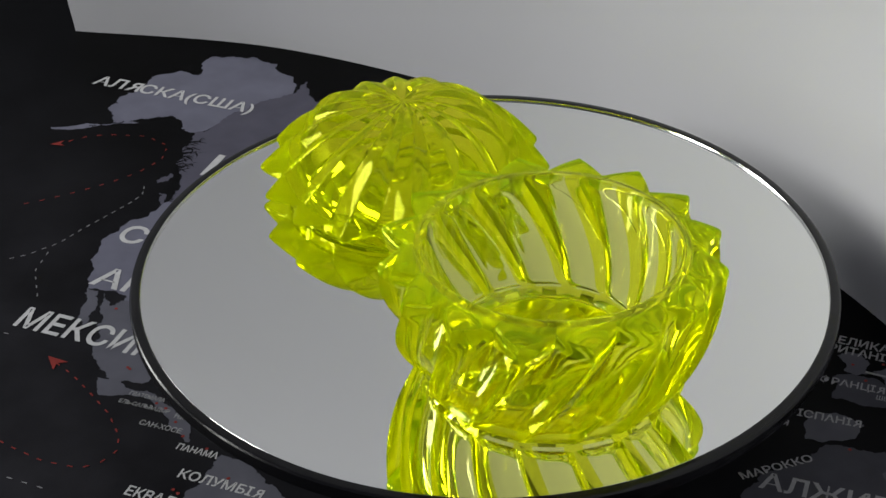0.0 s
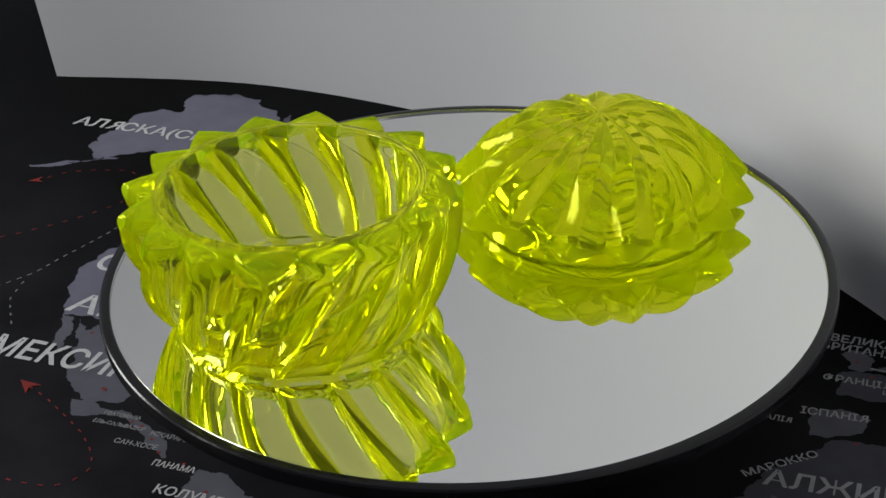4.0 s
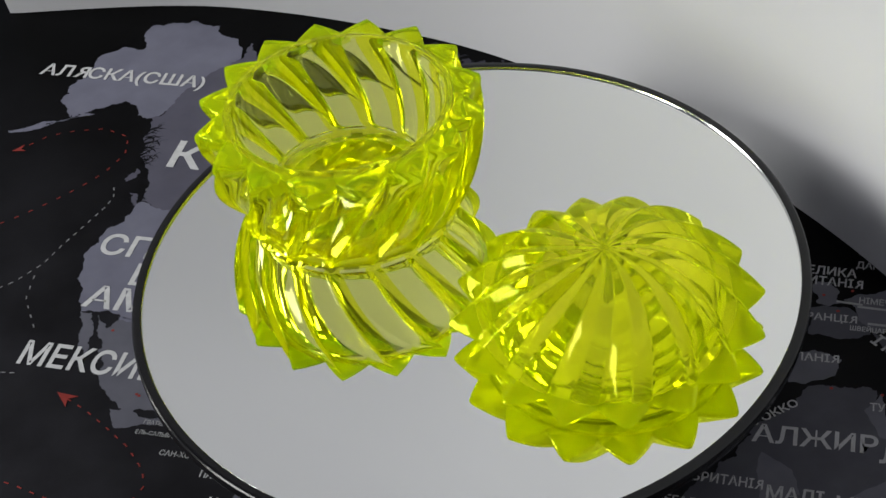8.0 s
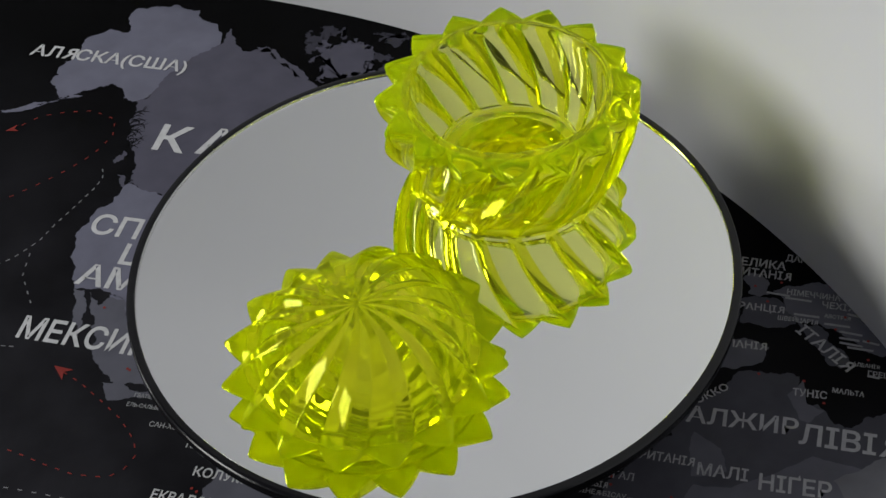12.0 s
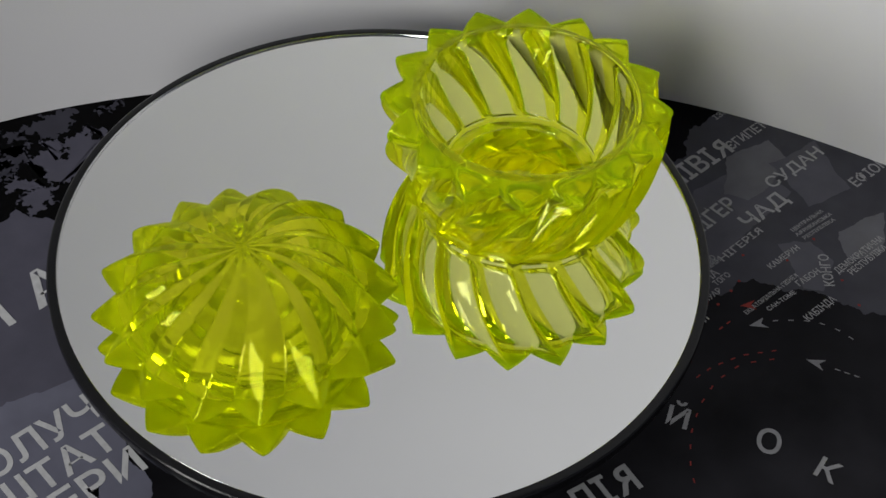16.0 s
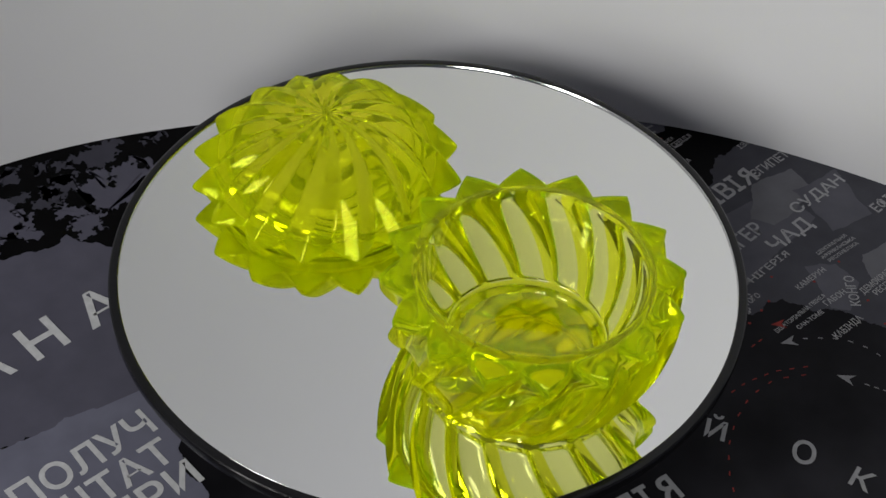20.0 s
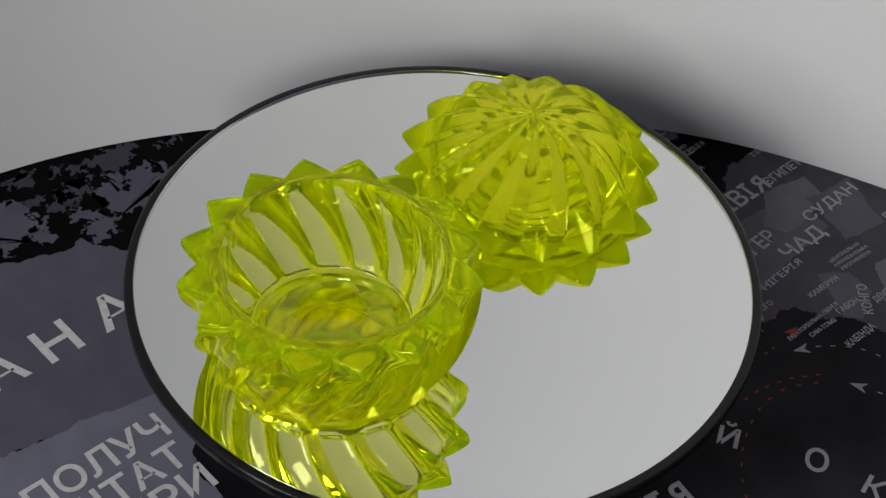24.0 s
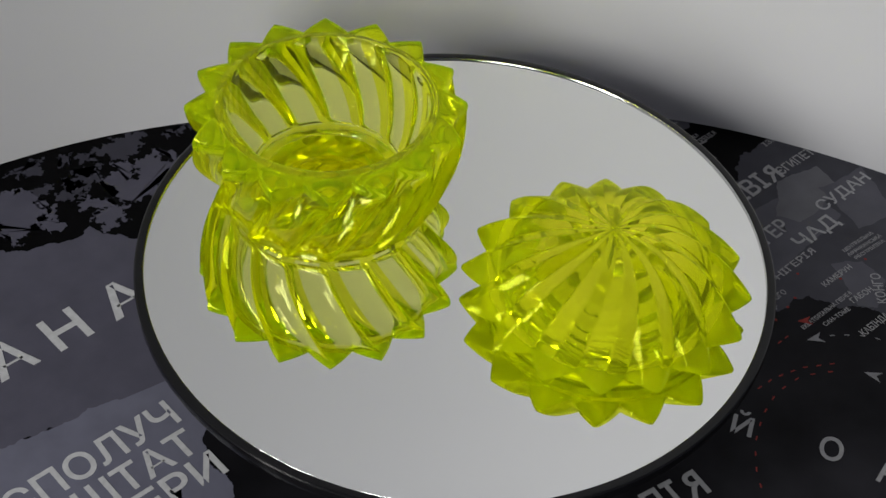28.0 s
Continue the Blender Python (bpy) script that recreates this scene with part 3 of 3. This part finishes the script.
lettering("ГРЕЦІЯ", 0.1793, -0.0434, -20.3, 0.0130, 0.0028, INK_SMALL)
lettering("СУДАН", 0.1648, -0.1121, -20.6, 0.0365, 0.0062, INK_MID)
lettering("ЧАД", 0.1359, -0.1120, -20.3, 0.0275, 0.0076, INK_MID)
lettering("НІГЕРІЯ", 0.1113, -0.1090, -18.8, 0.0274, 0.0035, INK_SMALL)
lettering("КАМЕРУН", 0.1177, -0.1289, -21.0, 0.0193, 0.0028, INK_SMALL)
lettering("КОНГО", 0.1223, -0.1564, 28.8, 0.0184, 0.0044, INK_SMALL)
lettering("ГАБОН", 0.1145, -0.1431, -23.9, 0.0136, 0.0030, INK_SMALL)
lettering("ЕКВАТОРІАЛЬНА ГВІНЕЯ", 0.0879, -0.1290, -20.0, 0.0340, 0.0021, INK_SMALL)
lettering("САН-ТОМЕ", 0.0946, -0.1366, -23.0, 0.0169, 0.0021, INK_SMALL)
lettering("КАБІНДА", 0.0977, -0.1534, -20.3, 0.0186, 0.0034, INK_SMALL)
lettering("ДЕМОКРАТИЧНА", 0.1299, -0.1555, -20.3, 0.0323, 0.0032, INK_SMALL)
lettering("РЕСПУБЛІКА", 0.1322, -0.1610, -20.3, 0.0250, 0.0031, INK_SMALL)
lettering("ЦЕНТРАЛЬНА", 0.1437, -0.1295, -22.7, 0.0204, 0.0019, INK_SMALL)
lettering("АФРИКАНСЬКА", 0.1420, -0.1322, -23.8, 0.0227, 0.0019, INK_SMALL)
lettering("РЕСПУБЛІКА", 0.1419, -0.1357, -23.7, 0.0200, 0.0018, INK_SMALL)
lettering("ГАНА", 0.0909, -0.1056, -20.3, 0.0139, 0.0041, INK_SMALL)
lettering("ТОГО", 0.0965, -0.1117, -20.3, 0.0095, 0.0028, INK_SMALL)
lettering("КОТ-Д'ІВУАР", 0.0718, -0.1064, -20.3, 0.0247, 0.0028, INK_SMALL)
lettering("ЛІБЕРІЯ", 0.0583, -0.1088, -20.3, 0.0207, 0.0041, INK_SMALL)
lettering("БЕНІН", 0.1036, -0.1051, -20.3, 0.0082, 0.0022, INK_SMALL)
lettering("ЕФІОПІЯ", 0.1852, -0.1455, -20.3, 0.0323, 0.0055, INK_SMALL)
lettering("Й", 0.0179, -0.1209, -79, 0.0088, 0.0095, INK_DIM)
lettering("О", 0.0238, -0.1570, -76.9, 0.0098, 0.0113, INK_DIM)
lettering("К", 0.0245, -0.1810, -95, 0.0088, 0.0095, INK_DIM)
lettering("ЛІЯ", -0.0397, -0.1103, -30, 0.0298, 0.0123, INK_DIM)
land([(-0.1875, 0.2217), (-0.1835, 0.2347), (-0.1755, 0.2407), (-0.1665, 0.2587), (-0.1575, 0.2627), (-0.1465, 0.2577), (-0.1465, 0.2717), (-0.1435, 0.2777), (-0.1185, 0.2768), (-0.1065, 0.2698), (-0.0966, 0.2518), (-0.0967, 0.2369), (-0.1406, 0.1978), (-0.1476, 0.2018), (-0.1536, 0.2148), (-0.1695, 0.2117), (-0.1815, 0.2067)], LAND_A, 1, 1.0)
land([(-0.1805, 0.2077), (-0.1965, 0.2067), (-0.2125, 0.2037), (-0.2115, 0.2017), (-0.1945, 0.2027), (-0.1695, 0.2077)], LAND_A, 2, 0.6)
land([(-0.0967, 0.2369), (-0.1406, 0.1978), (-0.1406, 0.1868), (-0.1446, 0.1708), (-0.1406, 0.1528), (-0.1437, 0.1348), (-0.1279, 0.1249), (-0.0940, 0.1059), (-0.0649, 0.1029), (-0.0149, 0.1459), (-0.0171, 0.1768), (-0.0321, 0.1808), (-0.0449, 0.1919), (-0.0518, 0.2059), (-0.0607, 0.2170), (-0.0657, 0.2269), (-0.0767, 0.2309), (-0.0539, 0.2009), (-0.0697, 0.2299), (-0.0837, 0.2289), (-0.0896, 0.2499)], LAND_B, 3, 1.0)
inlets((-0.1405, 0.1880), (-0.1435, 0.1590), 20, 0.0105, 61)
inlets((-0.1435, 0.1590), (-0.1420, 0.1330), 11, 0.0045, 62)
inlets((-0.1940, 0.2040), (-0.1560, 0.2120), 7, 0.0040, 63)
land([(-0.1462, 0.1596), (-0.1446, 0.1580), (-0.1484, 0.1516), (-0.1512, 0.1512), (-0.1496, 0.1560)], LAND_B, 64, 1.6)
land([(-0.1488, 0.1424), (-0.1458, 0.1412), (-0.1412, 0.1292), (-0.1430, 0.1280), (-0.1468, 0.1340)], LAND_B, 65, 1.6)
land([(-0.0820, 0.1359), (-0.0589, 0.1059), (-0.0880, 0.0719), (-0.1000, 0.0769), (-0.1030, 0.1139)], LAND_B, 50, 0.2)
land([(-0.0489, 0.2344), (-0.0360, 0.2423), (-0.0283, 0.2397), (-0.0275, 0.2294), (-0.0412, 0.2225), (-0.0463, 0.2216)], LAND_G, 4, 3.0)
land([(-0.0428, 0.2210), (-0.0249, 0.2244), (-0.0137, 0.2175), (-0.0197, 0.2029), (-0.0225, 0.1942), (-0.0344, 0.1968), (-0.0430, 0.2011), (-0.0471, 0.2124)], LAND_B, 5, 3.0)
land([(-0.0123, 0.2310), (-0.0029, 0.2285), (0.0083, 0.2242), (0.0023, 0.2216), (-0.0098, 0.2233)], LAND_G, 30, 3.0)
land([(0.0016, 0.2077), (0.0094, 0.2034), (-0.0003, 0.1921), (-0.0089, 0.1938), (-0.0087, 0.2034)], LAND_G, 31, 3.0)
land([(0.0137, 0.2026), (0.0197, 0.1958), (0.0110, 0.1905), (0.0015, 0.1905)], LAND_G, 32, 3.0)
land([(0.0200, 0.1920), (0.0278, 0.1886), (0.0149, 0.1800), (0.0140, 0.1740), (0.0063, 0.1714), (0.0045, 0.1808)], LAND_B, 33, 3.0)
land([(0.0267, 0.1834), (0.0353, 0.1817), (0.0379, 0.1714), (0.0268, 0.1671), (0.0095, 0.1671), (0.0173, 0.1800)], LAND_B, 34, 3.0)
land([(-0.0124, 0.2125), (-0.0047, 0.2108), (-0.0116, 0.2074)], LAND_G, 35, 3.0)
land([(0.0199, 0.2103), (0.0216, 0.2051), (0.0173, 0.2034), (0.0156, 0.2077)], LAND_G, 36, 3.0)
land([(0.0271, 0.2061), (0.0451, 0.1915), (0.0416, 0.1880), (0.0312, 0.1897), (0.0220, 0.2010)], LAND_G, 37, 3.0)
land([(0.0364, 0.1815), (0.0442, 0.1755), (0.0443, 0.1670), (0.0339, 0.1694)], LAND_B, 38, 3.0)
land([(0.0148, 0.2181), (0.0200, 0.2138), (0.0114, 0.2087), (0.0062, 0.2130)], LAND_G, 39, 3.0)
land([(-0.0037, 0.1912), (-0.0011, 0.1817), (-0.0088, 0.1722), (-0.0148, 0.1791)], LAND_B, 40, 3.0)
land([(-0.0023, 0.1765), (0.0037, 0.1696), (-0.0049, 0.1619), (-0.0118, 0.1662)], LAND_B, 41, 3.0)
land([(-0.0184, 0.2093), (-0.0158, 0.2007), (-0.0220, 0.1885), (-0.0296, 0.1981)], LAND_B, 42, 3.0)
land([(0.0525, 0.1859), (0.0629, 0.1798), (0.0611, 0.1746), (0.0491, 0.1807)], LAND_G, 43, 3.0)
land([(-0.1427, 0.1348), (-0.1508, 0.1219), (-0.1588, 0.1178), (-0.1667, 0.1048), (-0.1677, 0.0928), (-0.1697, 0.0878), (-0.1667, 0.0798), (-0.1667, 0.0669), (-0.1568, 0.0649), (-0.1478, 0.0589), (-0.1419, 0.0539), (-0.1498, 0.0599), (-0.1458, 0.0509), (-0.1351, 0.0469), (-0.1271, 0.0439), (-0.1221, 0.0369), (-0.1060, 0.0399), (-0.0829, 0.0760), (-0.0940, 0.1059), (-0.1339, 0.1279)], LAND_A, 11, 0.8)
land([(-0.1400, 0.1302), (-0.1324, 0.1264), (-0.0762, 0.0942), (-0.0600, 0.0849), (-0.0740, 0.0690), (-0.1060, 0.0600), (-0.1420, 0.1000)], LAND_A, 53, 0.03)
land([(-0.1588, 0.0629), (-0.1548, 0.0539), (-0.1478, 0.0579), (-0.1411, 0.0529), (-0.1371, 0.0349), (-0.1241, 0.0099), (-0.1329, 0.0029), (-0.1419, 0.0039), (-0.1478, 0.0089), (-0.1529, 0.0159), (-0.1559, 0.0219), (-0.1558, 0.0379), (-0.1578, 0.0409), (-0.1588, 0.0539)], LAND_C, 12, 1.0)
land([(-0.1667, 0.0669), (-0.1618, 0.0649), (-0.1618, 0.0489), (-0.1628, 0.0399), (-0.1668, 0.0519)], LAND_C, 13, 1.0)
land([(-0.0970, -0.0520), (-0.0850, -0.0501), (-0.0720, -0.0591), (-0.0590, -0.0731), (-0.0550, -0.0900), (-0.0960, -0.0880), (-0.1030, -0.0730), (-0.0950, -0.0660)], LAND_C, 14, 1.0)
land([(-0.0960, -0.0381), (-0.0870, -0.0411), (-0.0800, -0.0501), (-0.0750, -0.0561), (-0.0700, -0.0810), (-0.1040, -0.0810), (-0.1070, -0.0620), (-0.1040, -0.0560), (-0.1000, -0.0520), (-0.0990, -0.0461)], LAND_C, 51, 1.0)
land([(-0.1508, 0.0069), (-0.1399, 0.0029), (-0.1299, -0.0011), (-0.1239, -0.0061), (-0.1169, -0.0141), (-0.1099, -0.0271), (-0.1090, -0.0311), (-0.1109, -0.0311), (-0.1139, -0.0251), (-0.1199, -0.0171), (-0.1259, -0.0091), (-0.1339, -0.0051), (-0.1479, -0.0041)], LAND_C, 52, 0.8)
land([(0.0951, -0.0549), (0.1071, -0.0449), (0.1231, -0.0339), (0.1511, -0.0389), (0.1501, -0.0539), (0.1581, -0.0659), (0.1671, -0.0680), (0.1781, -0.0650), (0.2020, -0.0731), (0.2161, -0.1610), (0.1180, -0.1880), (0.1131, -0.1721), (0.1151, -0.1651), (0.1151, -0.1551), (0.1131, -0.1451), (0.1081, -0.1381), (0.1091, -0.1321), (0.1091, -0.1241), (0.1041, -0.1191), (0.0921, -0.1151), (0.0808, -0.1090), (0.0620, -0.1150), (0.0558, -0.1050), (0.0450, -0.0950), (0.0701, -0.0729)], LAND_D, 15, 1.0)
land([(0.1211, -0.0879), (0.1451, -0.0809), (0.1771, -0.0971), (0.1671, -0.1201), (0.1009, -0.1040), (0.0890, -0.0929), (0.0940, -0.0869), (0.1090, -0.0909)], LAND_E, 16, 0.3)
land([(0.1001, -0.0609), (0.1091, -0.0709), (0.1090, -0.0829), (0.0941, -0.0829), (0.0961, -0.0699)], LAND_E, 17, 0.3)
land([(0.1431, -0.0479), (0.1521, -0.0409), (0.1501, -0.0539), (0.1561, -0.0589), (0.1481, -0.0639), (0.1451, -0.0619)], LAND_E, 18, 0.4)
land([(0.1421, -0.1381), (0.1361, -0.1511), (0.1171, -0.1531), (0.1141, -0.1451), (0.1251, -0.1351), (0.1331, -0.1261)], LAND_E, 19, 0.4)
land([(0.1541, -0.1471), (0.1761, -0.1611), (0.1522, -0.1681), (0.1391, -0.1571)], LAND_F, 20, 0.4)
land([(0.1731, -0.0860), (0.1941, -0.0991), (0.1841, -0.1141), (0.1521, -0.1050), (0.1501, -0.0940)], LAND_F, 27, 0.4)
land([(0.1791, -0.1041), (0.2051, -0.1181), (0.1831, -0.1431), (0.1621, -0.1301)], LAND_E, 28, 0.4)
land([(0.1221, -0.0139), (0.1332, -0.0139), (0.1422, -0.0209), (0.1372, -0.0289), (0.1251, -0.0309), (0.1191, -0.0289)], LAND_E, 21, 0.6)
land([(0.1362, 0.0081), (0.1512, 0.0071), (0.1602, 0.0001), (0.1572, -0.0099), (0.1412, -0.0079), (0.1332, -0.0049)], LAND_D, 22, 0.7)
land([(0.1402, 0.0211), (0.1492, 0.0221), (0.1502, 0.0091), (0.1412, 0.0111)], LAND_E, 23, 1.0)
land([(0.1522, 0.0111), (0.1752, 0.0112), (0.2040, -0.0060), (0.1950, -0.0340), (0.1821, -0.0299), (0.1792, -0.0239), (0.1732, -0.0159), (0.1592, -0.0099), (0.1552, 0.0031)], LAND_E, 24, 0.9)
land([(0.1582, -0.0089), (0.1682, -0.0139), (0.1682, -0.0219), (0.1751, -0.0359), (0.1692, -0.0379), (0.1622, -0.0239)], LAND_D, 25, 1.0)
route([(-0.2027, 0.1880), (-0.1909, 0.1946), (-0.1779, 0.1955), (-0.1633, 0.1939), (-0.1514, 0.1849), (-0.1523, 0.1719), (-0.1618, 0.1597), (-0.1740, 0.1505), (-0.1861, 0.1434), (-0.2008, 0.1360), (-0.2115, 0.1319)], RED, 20)
route([(-0.1566, 0.1490), (-0.1560, 0.1413), (-0.1595, 0.1347), (-0.1688, 0.1230), (-0.1780, 0.1119), (-0.1858, 0.1010), (-0.1980, 0.0915), (-0.2065, 0.0880)], GREY, 17)
route([(-0.1889, 0.0957), (-0.1919, 0.0796), (-0.1860, 0.0585)], GREY, 6)
route([(-0.1702, 0.0171), (-0.1608, 0.0082), (-0.1515, -0.0031), (-0.1423, -0.0150), (-0.1359, -0.0279), (-0.1350, -0.0363), (-0.1401, -0.0428), (-0.1471, -0.0457), (-0.1616, -0.0418), (-0.1752, -0.0340), (-0.1869, -0.0262), (-0.1980, -0.0202)], RED, 22)
route([(-0.1988, -0.0414), (-0.1881, -0.0448), (-0.1748, -0.0497), (-0.1563, -0.0571)], GREY, 7)
route([(-0.1917, 0.0346), (-0.2031, 0.0375)], GREY, 3)
route([(0.0771, -0.1484), (0.0662, -0.1352), (0.0544, -0.1267), (0.0439, -0.1222)], RED, 7)
route([(0.0729, -0.1499), (0.0620, -0.1367), (0.0477, -0.1306), (0.0328, -0.1297), (0.0173, -0.1321), (0.0026, -0.1383), (-0.0049, -0.1438)], RED, 11)
route([(0.0821, -0.1245), (0.0732, -0.1213)], RED, 2)
route([(0.0889, -0.1380), (0.0934, -0.1444), (0.0972, -0.1518), (0.0992, -0.1582), (0.0994, -0.1660), (0.0970, -0.1752)], GREY, 6)
route([(0.0786, -0.1706), (0.0796, -0.1825)], GREY, 3)
arrow(-0.2022, 0.1875, -0.2090, 0.1863, RED)
arrow(-0.1666, 0.0137, -0.1732, 0.0203, RED)
arrow(0.0949, -0.1302, 0.0911, -0.1246, RED)
arrow(0.0879, -0.1376, 0.0826, -0.1320, GREY)
arrow(0.0782, -0.1671, 0.0774, -0.1593, GREY)
dots([(0.1452, 0.0151), (0.1482, 0.0051), (0.1572, 0.0151), (0.1521, -0.0419), (0.1342, -0.0349), (0.1571, -0.0549), (0.1782, 0.0092), (0.0621, -0.0779), (0.0610, -0.0819), (0.0840, -0.0919), (0.1851, -0.0249), (0.1821, -0.0350), (0.1732, -0.0159), (0.1792, -0.0098), (0.1191, -0.1151), (0.1441, -0.1391), (0.1261, -0.1331), (0.1041, -0.1191), (0.0971, -0.1181), (0.0871, -0.1161), (0.1271, -0.1581), (0.1171, -0.1691), (-0.1249, -0.0091), (-0.1209, -0.0121), (-0.1159, -0.0201), (-0.1119, -0.0281), (-0.1020, -0.0351), (-0.0920, -0.0511), (-0.1090, -0.0590), (-0.1389, 0.0119), (-0.1399, 0.0129), (-0.1518, 0.0519), (-0.1110, -0.0570)])
bar(0.1565, 0.0060, 0.1674, 0.0018)
bar(0.1492, 0.0106, 0.1588, 0.0065)
bar(0.1577, -0.0041, 0.1682, -0.0079)
bar(0.1692, -0.0118, 0.1798, -0.0157)
bar(0.1807, -0.0080, 0.1879, -0.0119)
bar(0.1745, -0.0173, 0.1836, -0.0213)
bar(0.1735, -0.0208, 0.1815, -0.0240)
bar(0.1728, -0.0234, 0.1818, -0.0274)
bar(0.1753, -0.0266, 0.1857, -0.0306)
bar(0.1828, -0.0243, 0.1892, -0.0277)
bar(0.1791, -0.0434, 0.1838, -0.0456)


# ---- what moves ----
DRIFT_T = (0, 3, 4.5, 6.8, 8, 10.5, 14.3, 15.5, 17, 20, 25, 28)
DRIFT = (-0.3, -2.2, -1.5, 0.7, 0.8, 1.9, 2.6, 1.7, -1.5, -3.6, -0.6, 2.0)


def turn(t):
    """Angle of the turntable at t seconds, in degrees."""
    return SPIN * t + float(np.mean([np.interp(t + d, DRIFT_T, DRIFT) for d in (-0.6, -0.3, 0, 0.3, 0.6)]))


def motions():
    walk(plate, [(k / 2, pose(0, 0, 0, 0, 0, turn(k / 2))) for k in range(57)])
    for ob, r, a0, own in ((dish, 0.0625, 290.3, -13.5), (dome, 0.0619, 119.8, 0.5)):
        rows = []
        for k in range(57):
            a = radians(a0 + turn(k / 2))
            rows.append((k / 2, pose(r * math.cos(a), r * math.sin(a), H + 0.0002, 0, 0, own + turn(k / 2))))
        walk(ob, rows)


motions()
